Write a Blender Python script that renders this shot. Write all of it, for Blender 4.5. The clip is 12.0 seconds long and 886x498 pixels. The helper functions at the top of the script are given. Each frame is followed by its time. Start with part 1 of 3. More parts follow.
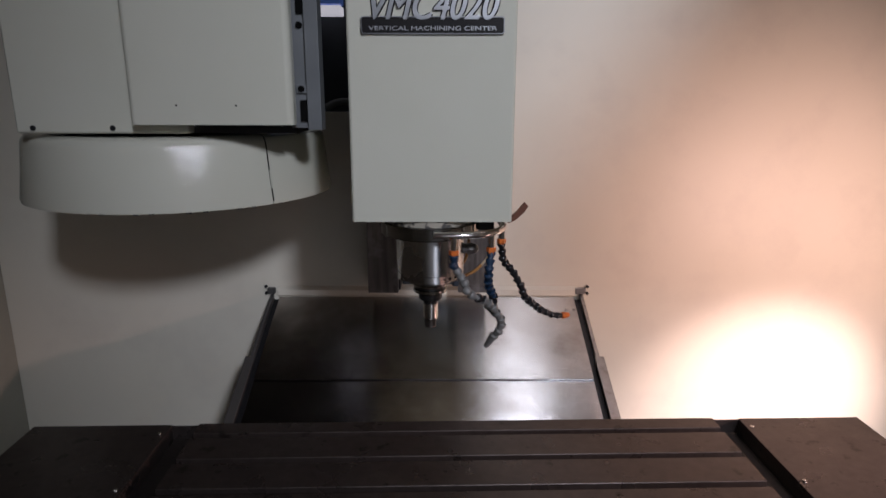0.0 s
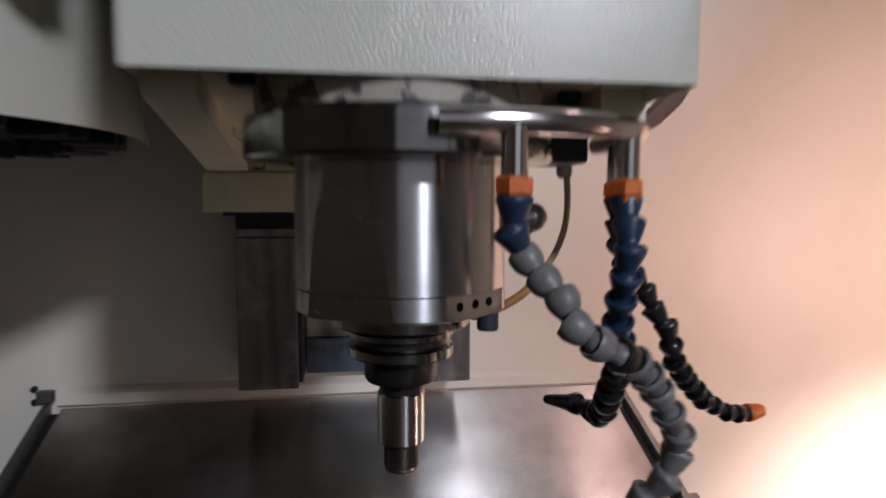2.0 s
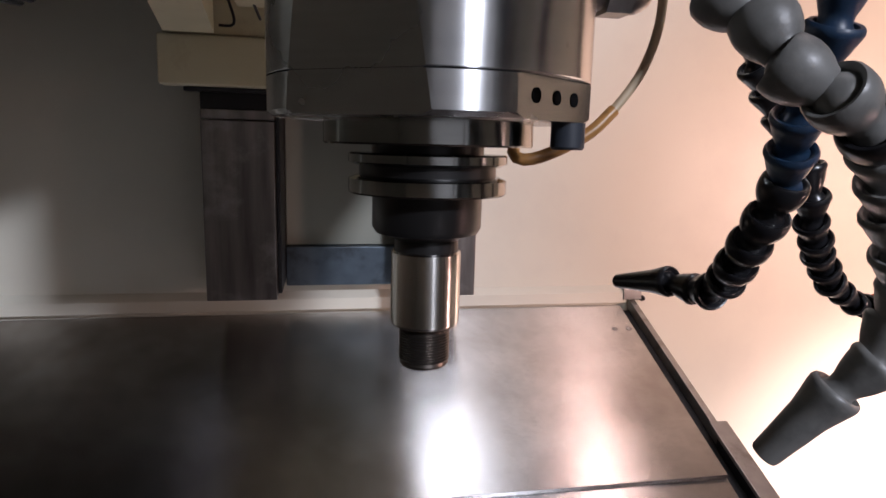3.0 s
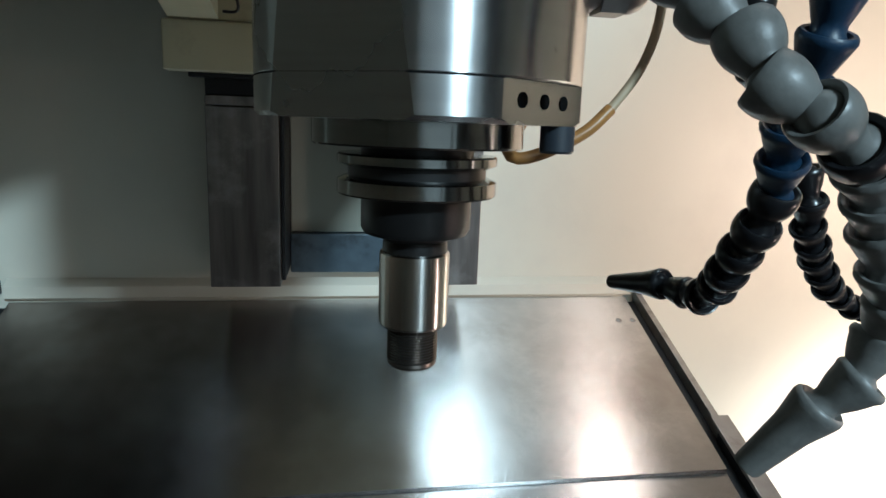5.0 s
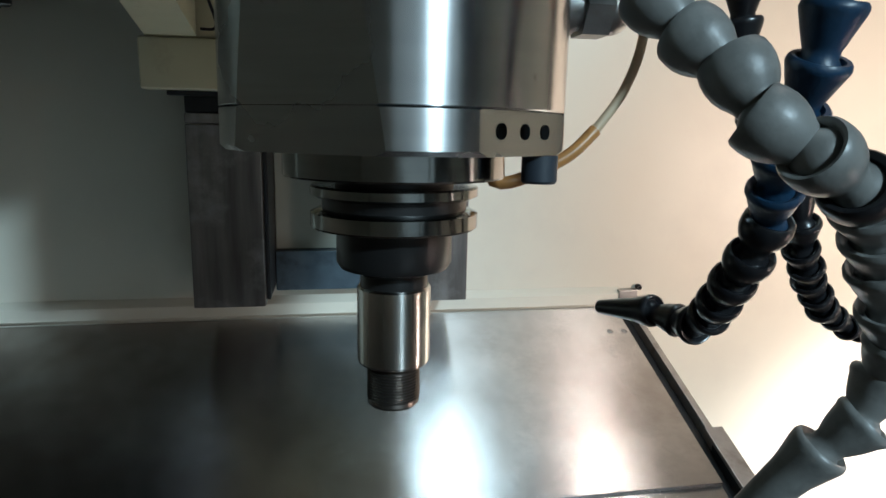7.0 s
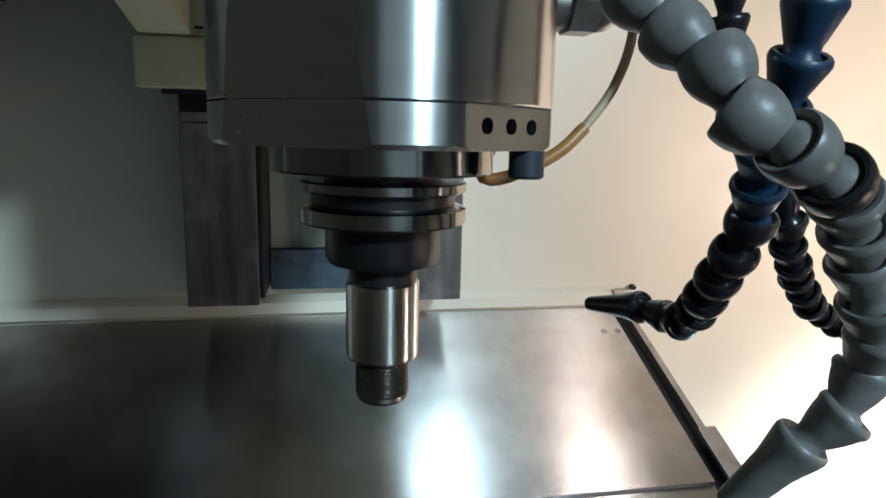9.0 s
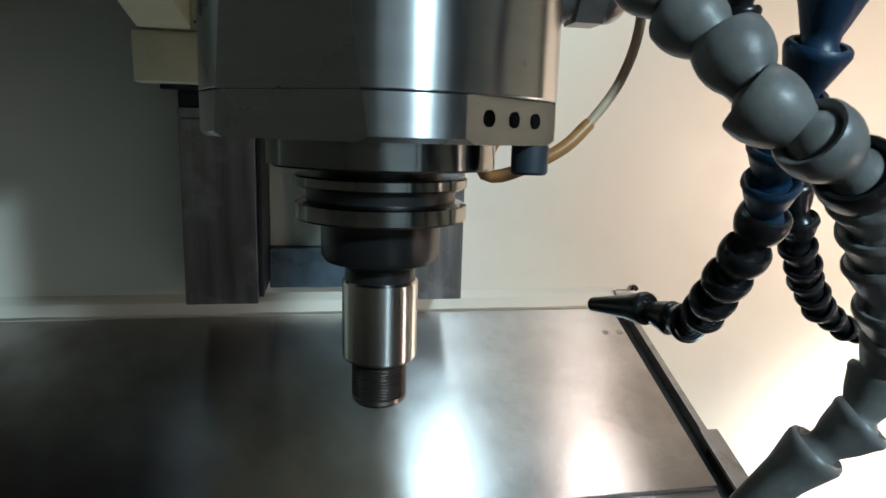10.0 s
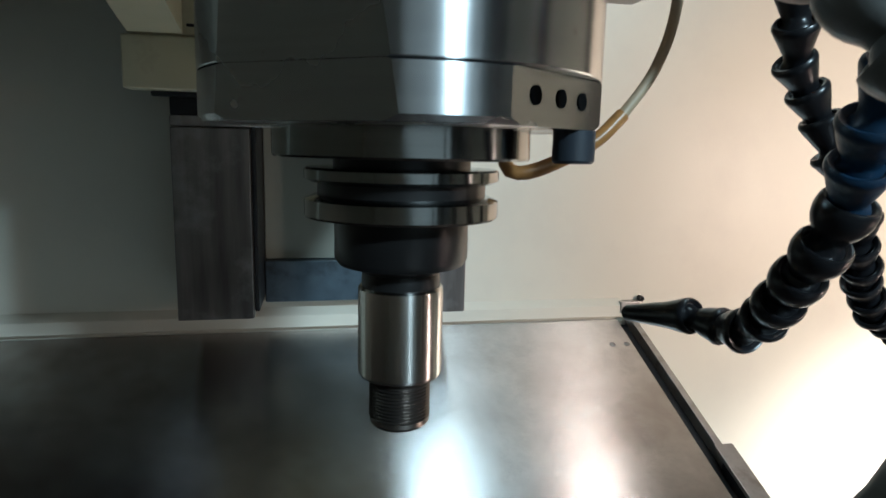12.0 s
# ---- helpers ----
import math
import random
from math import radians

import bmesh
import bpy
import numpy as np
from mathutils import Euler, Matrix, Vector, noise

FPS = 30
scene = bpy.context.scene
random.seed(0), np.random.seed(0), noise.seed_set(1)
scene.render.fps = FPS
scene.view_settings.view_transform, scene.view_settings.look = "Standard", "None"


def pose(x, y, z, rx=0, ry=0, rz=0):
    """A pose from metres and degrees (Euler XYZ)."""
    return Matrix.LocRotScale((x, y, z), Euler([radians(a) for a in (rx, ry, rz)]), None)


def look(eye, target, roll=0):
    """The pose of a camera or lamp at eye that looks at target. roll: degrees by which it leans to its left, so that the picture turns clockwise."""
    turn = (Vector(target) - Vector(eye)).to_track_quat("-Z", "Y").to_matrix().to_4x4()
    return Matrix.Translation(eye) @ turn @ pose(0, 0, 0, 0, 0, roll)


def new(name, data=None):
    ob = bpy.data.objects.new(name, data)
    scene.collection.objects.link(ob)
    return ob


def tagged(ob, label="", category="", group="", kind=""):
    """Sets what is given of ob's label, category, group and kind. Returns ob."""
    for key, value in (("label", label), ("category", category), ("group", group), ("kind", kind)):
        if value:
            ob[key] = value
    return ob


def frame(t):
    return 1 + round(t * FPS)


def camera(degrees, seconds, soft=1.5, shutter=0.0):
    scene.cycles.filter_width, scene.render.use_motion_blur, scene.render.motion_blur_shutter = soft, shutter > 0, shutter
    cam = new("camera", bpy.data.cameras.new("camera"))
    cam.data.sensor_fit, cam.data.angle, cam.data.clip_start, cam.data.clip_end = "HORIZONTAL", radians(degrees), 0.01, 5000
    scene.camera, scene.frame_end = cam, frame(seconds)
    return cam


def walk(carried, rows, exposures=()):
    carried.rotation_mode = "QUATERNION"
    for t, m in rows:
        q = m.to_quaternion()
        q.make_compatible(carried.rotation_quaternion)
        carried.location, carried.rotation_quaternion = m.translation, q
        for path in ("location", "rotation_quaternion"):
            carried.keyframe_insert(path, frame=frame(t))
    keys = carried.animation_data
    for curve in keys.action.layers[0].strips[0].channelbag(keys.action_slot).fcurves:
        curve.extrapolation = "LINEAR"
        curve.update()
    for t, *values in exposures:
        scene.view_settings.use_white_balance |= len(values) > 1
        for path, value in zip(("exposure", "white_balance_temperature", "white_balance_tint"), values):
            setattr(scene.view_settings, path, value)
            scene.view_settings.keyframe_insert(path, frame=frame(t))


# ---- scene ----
cam = camera(70.6, 12.0, 1.5, 0.5)
EXPOSURES = [(0.0, -0.35, 6700, 26), (1.5, -0.45, 6780, 27), (2.0, -0.20, 6640, 27), (2.5, 0.16, 6620, 25), (3.0, 0.25, 6660, 25), (5.0, 0.38, 5680, -4), (9.0, 0.37, 5680, -4), (10.2, 0.34, 5680, -4), (11.0, 0.24, 5620, -4), (12.0, 0.24, 5620, -4)]
PATH = [
    (0, (0.022, -1.127, 1.440), (0.025, 0.814, 0.952), 0.1),
    (0.5, (0.010, -1.075, 1.401), (0.017, 0.861, 0.900), 0.9),
    (0.8, (-0.030, -0.997, 1.367), (0.001, 0.938, 0.872), -1.7),
    (1, (-0.046, -0.932, 1.339), (0.026, 1.012, 0.873), -1.6),
    (1.5, (-0.056, -0.637, 1.256), (0.167, 1.338, 1.031), 1.2),
    (2, (-0.034, -0.374, 1.169), (0.280, 1.595, 1.013), 0.2),
    (2.2, (-0.028, -0.320, 1.146), (0.307, 1.644, 0.961), 0.2),
    (2.5, (-0.034, -0.282, 1.111), (0.319, 1.672, 0.872), 1.7),
    (3, (-0.041, -0.251, 1.097), (0.330, 1.685, 0.760), 1.5),
    (5, (-0.032, -0.250, 1.104), (0.306, 1.683, 0.715), 2.2),
    (5.5, (-0.031, -0.245, 1.107), (0.319, 1.686, 0.721), 2.0),
    (6, (-0.029, -0.242, 1.110), (0.327, 1.689, 0.729), 1.7),
    (6.5, (-0.025, -0.240, 1.110), (0.335, 1.691, 0.732), 1.4),
    (7, (-0.026, -0.238, 1.112), (0.341, 1.694, 0.746), 1.2),
    (9, (-0.023, -0.240, 1.110), (0.354, 1.691, 0.748), 1.4),
    (9.5, (-0.023, -0.238, 1.110), (0.354, 1.692, 0.748), 1.4),
    (10, (-0.021, -0.233, 1.108), (0.352, 1.698, 0.745), 1.8),
    (10.5, (-0.029, -0.220, 1.100), (0.348, 1.714, 0.757), 2.2),
    (11, (-0.031, -0.208, 1.098), (0.353, 1.727, 0.769), 2.0),
    (11.5, (-0.031, -0.204, 1.092), (0.363, 1.730, 0.771), 1.8),
    (12, (-0.028, -0.206, 1.099), (0.369, 1.728, 0.781), 1.3),
]
walk(cam, [(t, look(eye, target, roll)) for t, eye, target, roll in PATH], EXPOSURES)

# ---- light ----
world = bpy.data.worlds.new("workshop_air")
scene.world = world
world.use_nodes = True
world.node_tree.nodes["Background"].inputs["Color"].default_value = (0.75, 0.88, 1.0, 1)
world.node_tree.nodes["Background"].inputs["Strength"].default_value = 0.02


def lamp(name, kind, place, target, power, colour, **size):
    data = bpy.data.lights.new(name, kind)
    data.energy, data.color = power, colour
    for key, value in size.items():
        if key == "size":
            data.size = value
        elif key == "size_y":
            data.shape = "RECTANGLE"
            data.size_y = value
        elif key == "soft":
            data.shadow_soft_size = value
        elif key == "cone":
            data.spot_size = radians(value)
        elif key == "blend":
            data.spot_blend = value
    ob = new(name, data)
    ob.matrix_world = look(place, target)
    return ob


lamp("workshop_lamp", "SPOT", (1.38, -3.80, 3.2), (0.55, 0.0, 1.25), 575.0, (0.78, 0.91, 1.0), soft=0.20, cone=44, blend=1.0)
# Unseen broad fill, added for soft front light and bright spindle reflections.
lamp("workshop_fill", "AREA", (1.2, -4.95, 1.50), (1.2, 0.0, 1.50), 9.5, (0.84, 0.94, 1.0), size=3.8, size_y=2.3)
lamp("streak_lamp", "AREA", (0.485, 0.36, 3.0), (0.485, 0.42, 0.8), 4.6, (0.84, 0.95, 1.0), size=0.22, size_y=0.78)
# Unseen warm lamp, added only for the second, pink streak on the plates.
lamp("streak_lamp", "AREA", (1.22, 0.36, 3.0), (1.22, 0.42, 0.8), 4.3, (1.0, 0.74, 0.64), size=0.085, size_y=0.78)
lamp("halogen_beam", "SPOT", (1.30, -0.35, 1.02), (1.0, 0.64, 0.42), 150.0, (1.0, 0.79, 0.72), soft=0.03, cone=47, blend=1.0)
lamp("halogen_spill", "SPOT", (1.30, -0.35, 1.02), (0.99, 0.64, 1.0), 62.0, (1.0, 0.68, 0.55), soft=0.04, cone=90, blend=1.0)
lamp("halogen_spill", "SPOT", (1.30, -0.35, 1.02), (0.85, -0.25, 0.775), 74.0, (1.0, 0.70, 0.60), soft=0.04, cone=64, blend=1.0)

# ---- materials ----


def material(name, colour, rough=0.5, metal=0.0, grain=(), bump=0.0, bump_scale=200.0, stain=None, coat=0.0, stretch=None, rough_vary=0.0, turned=0.0, brushed=0.0, dimming=None):
    """A Principled surface: grain = (scale, amount), stain = (scale, colour, low, high),
    dimming = (x where the painted dark reflection is full, x where it ends, how much stain it adds)."""
    m = bpy.data.materials.new(name)
    m.use_nodes = True
    nt = m.node_tree
    b = nt.nodes["Principled BSDF"]
    b.inputs["Roughness"].default_value = rough
    b.inputs["Metallic"].default_value = metal
    b.inputs["Coat Weight"].default_value = coat
    geo = nt.nodes.new("ShaderNodeTexCoord")
    mapping = nt.nodes.new("ShaderNodeMapping")
    nt.links.new(geo.outputs["Object"], mapping.inputs["Vector"])
    if stretch:
        mapping.inputs["Scale"].default_value = stretch
    last = nt.nodes.new("ShaderNodeRGB").outputs[0]
    last.default_value = (*colour, 1)
    if grain:
        n = nt.nodes.new("ShaderNodeTexNoise")
        n.inputs["Scale"].default_value, n.inputs["Detail"].default_value = grain[0], 8
        nt.links.new(mapping.outputs[0], n.inputs["Vector"])
        mix = nt.nodes.new("ShaderNodeMix")
        mix.data_type, mix.blend_type = "RGBA", "OVERLAY"
        mix.inputs["Factor"].default_value = grain[1]
        nt.links.new(last, mix.inputs["A"])
        nt.links.new(n.outputs["Fac"], mix.inputs["B"])
        last = mix.outputs["Result"]
    if stain:
        n = nt.nodes.new("ShaderNodeTexNoise")
        n.inputs["Scale"].default_value, n.inputs["Detail"].default_value, n.inputs["Roughness"].default_value = stain[0], 6, 0.62
        nt.links.new(geo.outputs["Object"], n.inputs["Vector"])
        ramp = nt.nodes.new("ShaderNodeMapRange")
        ramp.inputs["From Min"].default_value, ramp.inputs["From Max"].default_value = stain[2], stain[3]
        level = n.outputs["Fac"]
        if dimming:
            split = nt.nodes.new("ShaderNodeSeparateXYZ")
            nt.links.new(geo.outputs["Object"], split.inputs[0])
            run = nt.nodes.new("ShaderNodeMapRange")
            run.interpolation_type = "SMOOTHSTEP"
            run.inputs["From Min"].default_value, run.inputs["From Max"].default_value = dimming[0], dimming[1]
            run.inputs["To Min"].default_value, run.inputs["To Max"].default_value = dimming[2], 0.0
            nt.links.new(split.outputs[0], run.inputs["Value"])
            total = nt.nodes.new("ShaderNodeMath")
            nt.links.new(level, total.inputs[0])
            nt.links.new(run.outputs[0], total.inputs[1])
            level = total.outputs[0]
        nt.links.new(level, ramp.inputs["Value"])
        mix = nt.nodes.new("ShaderNodeMix")
        mix.data_type = "RGBA"
        nt.links.new(ramp.outputs[0], mix.inputs["Factor"])
        nt.links.new(last, mix.inputs["A"])
        mix.inputs["B"].default_value = (*stain[1], 1)
        last = mix.outputs["Result"]
    nt.links.new(last, b.inputs["Base Color"])
    if turned:
        tan = nt.nodes.new("ShaderNodeTangent")
        tan.direction_type, tan.axis = "RADIAL", "Z"
        nt.links.new(tan.outputs[0], b.inputs["Tangent"])
        b.inputs["Anisotropic"].default_value, b.inputs["Anisotropic Rotation"].default_value = turned, 0.25
    if brushed:
        tan = nt.nodes.new("ShaderNodeCombineXYZ")
        tan.inputs[0].default_value = 1.0
        nt.links.new(tan.outputs[0], b.inputs["Tangent"])
        b.inputs["Anisotropic"].default_value, b.inputs["Anisotropic Rotation"].default_value = brushed, 0.25
    if rough_vary:
        n = nt.nodes.new("ShaderNodeTexNoise")
        n.inputs["Scale"].default_value, n.inputs["Detail"].default_value = 14, 5
        nt.links.new(geo.outputs["Object"], n.inputs["Vector"])
        ramp = nt.nodes.new("ShaderNodeMapRange")
        ramp.inputs["From Min"].default_value, ramp.inputs["From Max"].default_value = 0.3, 0.7
        ramp.inputs["To Min"].default_value, ramp.inputs["To Max"].default_value = max(rough - rough_vary, 0.02), rough + rough_vary
        nt.links.new(n.outputs["Fac"], ramp.inputs["Value"])
        nt.links.new(ramp.outputs[0], b.inputs["Roughness"])
    if bump:
        n = nt.nodes.new("ShaderNodeTexNoise")
        n.inputs["Scale"].default_value, n.inputs["Detail"].default_value = bump_scale, 3
        nt.links.new(mapping.outputs[0], n.inputs["Vector"])
        k = nt.nodes.new("ShaderNodeBump")
        k.inputs["Strength"].default_value, k.inputs["Distance"].default_value = bump, 0.001
        nt.links.new(n.outputs["Fac"], k.inputs["Height"])
        nt.links.new(k.outputs[0], b.inputs["Normal"])
    return m


CREAM = (0.60, 0.605, 0.515)
WALL = material("cream_wall_enamel", (0.68, 0.655, 0.56), 0.48, grain=(3.0, 0.10), bump=0.12, bump_scale=420, stain=(5.0, (0.61, 0.585, 0.51), 0.50, 0.80), rough_vary=0.03)
PAINT = material("cream_orange_peel_paint", CREAM, 0.11, grain=(6.0, 0.08), bump=0.36, bump_scale=620, stain=(9.0, (0.60, 0.58, 0.52), 0.58, 0.9))
# Shade on the left wall and column panel is put into this enamel.
SHADED = material("shaded_grey_enamel", (0.29, 0.29, 0.245), 0.45, grain=(3.0, 0.15), bump=0.12, bump_scale=420, stain=(5.0, (0.24, 0.24, 0.20), 0.5, 0.8))
GREYPAINT = material("blue_grey_paint", (0.14, 0.152, 0.158), 0.42, grain=(20, 0.2), bump=0.1)
GREYDARK = material("dark_grey_guide", (0.06, 0.06, 0.058), 0.4, grain=(8, 0.2), bump=0.1)
DARKHOLE = material("black_recess", (0.006, 0.006, 0.006), 1.0)
DARKHOLE.node_tree.nodes["Principled BSDF"].inputs["Specular IOR Level"].default_value = 0.05
DARKCAST = material("dark_grey_casting", (0.018, 0.023, 0.030), 0.6, grain=(30, 0.3), bump=0.2)
IRON = material("brown_oiled_cast_iron", (0.066, 0.054, 0.050), 0.32, 0.65, grain=(60, 0.35), bump=0.12, bump_scale=600, stain=(30.0, (0.03, 0.025, 0.022), 0.605, 0.66), rough_vary=0.08)
# Besides real smears, dark reflections at the left are put into the colour.
PLATE = material("oiled_sheet_steel", (0.76, 0.76, 0.765), 0.22, 1.0, grain=(170, 0.5), bump=0.13, bump_scale=700, stretch=(0.7, 1, 1), stain=(5.5, (0.37, 0.335, 0.32), 0.42, 0.80), dimming=(-0.28, 0.08, 0.27), brushed=0.98, rough_vary=0.02)
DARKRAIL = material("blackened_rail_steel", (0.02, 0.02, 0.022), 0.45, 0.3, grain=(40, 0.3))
RAIL = material("grey_rail_steel", (0.36, 0.35, 0.34), 0.35, 0.9, grain=(50, 0.3), stain=(30, (0.2, 0.18, 0.16), 0.55, 0.8))
WAY = material("scraped_way_iron", (0.205, 0.182, 0.17), 0.36, 0.8, grain=(70, 0.9), bump=0.14, bump_scale=120, stretch=(1, 1, 0.08), stain=(18, (0.36, 0.34, 0.325), 0.54, 0.80), rough_vary=0.08)
GROUND = material("turned_ground_steel", (0.54, 0.545, 0.55), 0.25, 1.0, stain=(85, (0.26, 0.25, 0.24), 0.67, 0.74), grain=(120, 0.16), bump=0.012, bump_scale=300, stretch=(0.2, 0.2, 3), rough_vary=0.04, turned=0.94)
BRIGHT = material("polished_arbor_steel", (0.66, 0.64, 0.61), 0.21, 1.0, grain=(140, 0.12), bump=0.01, bump_scale=300, stretch=(0.2, 0.2, 3), turned=0.95)
FLANGE = material("dull_flange_steel", (0.27, 0.274, 0.266), 0.15, 1.0, grain=(90, 0.25), bump=0.012, bump_scale=300, stretch=(0.2, 0.2, 3), turned=0.75)
OXIDE = material("black_oxide_steel", (0.018, 0.017, 0.017), 0.36, 0.4, grain=(80, 0.3))
TROUGH = material("oily_black_trough", (0.026, 0.021, 0.019), 0.45, 0.3, grain=(30, 0.4), bump=0.3, bump_scale=90)
THREAD = material("brown_thread_steel", (0.10, 0.085, 0.075), 0.32, 0.9, grain=(90, 0.3))
CHROME = material("chromed_tube", (0.72, 0.70, 0.68), 0.15, 1.0, grain=(40, 0.1))
ORANGE = material("orange_plastic", (0.70, 0.15, 0.02), 0.42, grain=(60, 0.3), bump=0.15, bump_scale=330, stain=(110, (0.30, 0.07, 0.015), 0.52, 0.75))
BLUE = material("navy_plastic", (0.011, 0.033, 0.070), 0.40, grain=(110, 0.4), bump=0.2, bump_scale=330, stain=(80, (0.03, 0.042, 0.06), 0.55, 0.75), rough_vary=0.1)
GREY = material("grey_plastic", (0.18, 0.178, 0.17), 0.42, grain=(110, 0.25), bump=0.14, bump_scale=330, stain=(60, (0.085, 0.083, 0.079), 0.46, 0.74), rough_vary=0.10)
BLACK = material("black_plastic", (0.012, 0.012, 0.014), 0.28, grain=(50, 0.3))
RUBBER = material("blue_grey_rubber", (0.028, 0.034, 0.045), 0.5, grain=(60, 0.2))
CABLE = material("tan_cable_sheath", (0.50, 0.38, 0.25), 0.4, grain=(60, 0.2))
AMBER = material("amber_heat_shrink", (0.40, 0.19, 0.06), 0.35, grain=(60, 0.3), stain=(90, (0.15, 0.08, 0.03), 0.55, 0.75))
BLUEPLATE = material("blue_grey_steel_strip", (0.10, 0.13, 0.16), 0.4, 0.5, grain=(40, 0.4), stain=(25, (0.04, 0.045, 0.05), 0.5, 0.75))
CREAMCAST = material("cream_painted_casting", (0.62, 0.59, 0.42), 0.5, grain=(15, 0.15), bump=0.3, bump_scale=60, stain=(25, (0.42, 0.36, 0.24), 0.55, 0.85))
COPPER = material("brown_copper_lever", (0.12, 0.038, 0.018), 0.55, 0.0, grain=(40, 0.3))
SILVER = material("silver_letter", (0.40, 0.42, 0.44), 0.34, 0.9, grain=(60, 0.1))
BADGE = material("black_badge_enamel", (0.008, 0.008, 0.009), 0.22)
# White and blue get added glow for a bright background spot, likely a window.
WHITE = material("glowing_white_patch", (0.75, 0.77, 0.78), 0.4, grain=(20, 0.1))
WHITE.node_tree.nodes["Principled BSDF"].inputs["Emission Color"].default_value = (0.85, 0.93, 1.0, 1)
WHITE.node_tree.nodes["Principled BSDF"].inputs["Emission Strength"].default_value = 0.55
NAVY = material("blue_patch", (0.03, 0.08, 0.32), 0.4)
NAVY.node_tree.nodes["Principled BSDF"].inputs["Emission Color"].default_value = (0.03, 0.07, 0.20, 1)
NAVY.node_tree.nodes["Principled BSDF"].inputs["Emission Strength"].default_value = 0.5
# For the unseen panels that block light at the front.
BLOCKER = material("light_grey_blocker_enamel", (0.34, 0.34, 0.31), 0.45, grain=(8, 0.15), bump=0.1, bump_scale=420, stain=(6.0, (0.28, 0.275, 0.25), 0.5, 0.8))
CONCRETE = material("workshop_concrete", (0.22, 0.21, 0.20), 0.7, grain=(4, 0.3), bump=0.2, bump_scale=40)
PLASTER = material("workshop_plaster", (0.6, 0.6, 0.58), 0.8, grain=(2, 0.2), bump=0.1)

# ---- mesh helpers ----


def box(bm, x0, x1, y0, y1, z0, z1, bevel=0.0, seg=2):
    g = bmesh.ops.create_cube(bm, size=1, matrix=Matrix.LocRotScale(((x0 + x1) / 2, (y0 + y1) / 2, (z0 + z1) / 2), None, (x1 - x0, y1 - y0, z1 - z0)))
    if bevel:
        es = {e for v in g["verts"] for e in v.link_edges}
        bmesh.ops.bevel(bm, geom=list(es), offset=bevel, segments=seg, profile=0.5, affect="EDGES")
    return bm


def blank():
    return bmesh.new()


def lathe(profile, cx=0.0, cy=0.0, n=64, cap=True, start=0.0, sweep=360.0):
    """Turns (radius, z) pairs about the upright axis through (cx, cy)."""
    bm = bmesh.new()
    full = abs(sweep - 360) < 1e-6
    rings = []
    count = n if full else n + 1
    for r, z in profile:
        rings.append([bm.verts.new((cx + r * math.cos(radians(start + sweep * i / n)), cy + r * math.sin(radians(start + sweep * i / n)), z)) for i in range(count)])
    for a, b in zip(rings, rings[1:]):
        for i in range(n):
            j = (i + 1) % count
            bm.faces.new((a[i], a[j], b[j], b[i]))
    if cap and full:
        bm.faces.new(rings[0][::-1])
        bm.faces.new(rings[-1])
    bmesh.ops.recalc_face_normals(bm, faces=bm.faces)
    return bm


def spline(points, step):
    """Points evenly spaced along a smooth curve through the given ones."""
    p = [Vector(q) for q in points]
    p = [2 * p[0] - p[1]] + p + [2 * p[-1] - p[-2]]
    dense = []
    for i in range(1, len(p) - 2):
        for k in range(24):
            t = k / 24
            a, b, c, d = p[i - 1:i + 3]
            dense.append(0.5 * (2 * b + (c - a) * t + (2 * a - 5 * b + 4 * c - d) * t * t + (3 * b - a - 3 * c + d) * t ** 3))
    dense.append(p[-2])
    out, run = [dense[0]], 0.0
    for a, b in zip(dense, dense[1:]):
        seg = (b - a).length
        while seg > 1e-9 and run + seg >= step:
            a = a + (b - a).normalized() * (step - run)
            out.append(a.copy())
            seg, run = (b - a).length, 0.0
        run += seg
    return out


def tube(points, radius, n=14, step=0.004):
    bm = bmesh.new()
    path = spline(points, step)
    rings = []
    u = Vector((0.31, 0.87, 0.23))
    for i, q in enumerate(path):
        d = (path[min(i + 1, len(path) - 1)] - path[max(i - 1, 0)]).normalized()
        u = (u - d * u.dot(d)).normalized()
        v = d.cross(u)
        rings.append([bm.verts.new(q + radius * (u * math.cos(math.tau * k / n) + v * math.sin(math.tau * k / n))) for k in range(n)])
    for a, b in zip(rings, rings[1:]):
        for k in range(n):
            bm.faces.new((a[k], a[(k + 1) % n], b[(k + 1) % n], b[k]))
    bm.faces.new(rings[0])
    bm.faces.new(rings[-1][::-1])
    bmesh.ops.recalc_face_normals(bm, faces=bm.faces)
    return bm


def prism(outline, y0, y1, axis="y", bevel=0.0):
    """Extrudes a closed outline of (a, b) pairs: axis y takes (x, z), axis x takes (y, z), axis z takes (x, y)."""
    bm = bmesh.new()
    put = {"y": lambda a, b, c: (a, c, b), "x": lambda a, b, c: (c, a, b), "z": lambda a, b, c: (a, b, c)}[axis]
    lo = [bm.verts.new(put(a, b, y0)) for a, b in outline]
    hi = [bm.verts.new(put(a, b, y1)) for a, b in outline]
    n = len(outline)
    for i in range(n):
        bm.faces.new((lo[i], lo[(i + 1) % n], hi[(i + 1) % n], hi[i]))
    bm.faces.new(lo[::-1])
    bm.faces.new(hi)
    bmesh.ops.recalc_face_normals(bm, faces=bm.faces)
    if bevel:
        bmesh.ops.bevel(bm, geom=list(bm.edges), offset=bevel, segments=2, profile=0.5, affect="EDGES")
    return bm


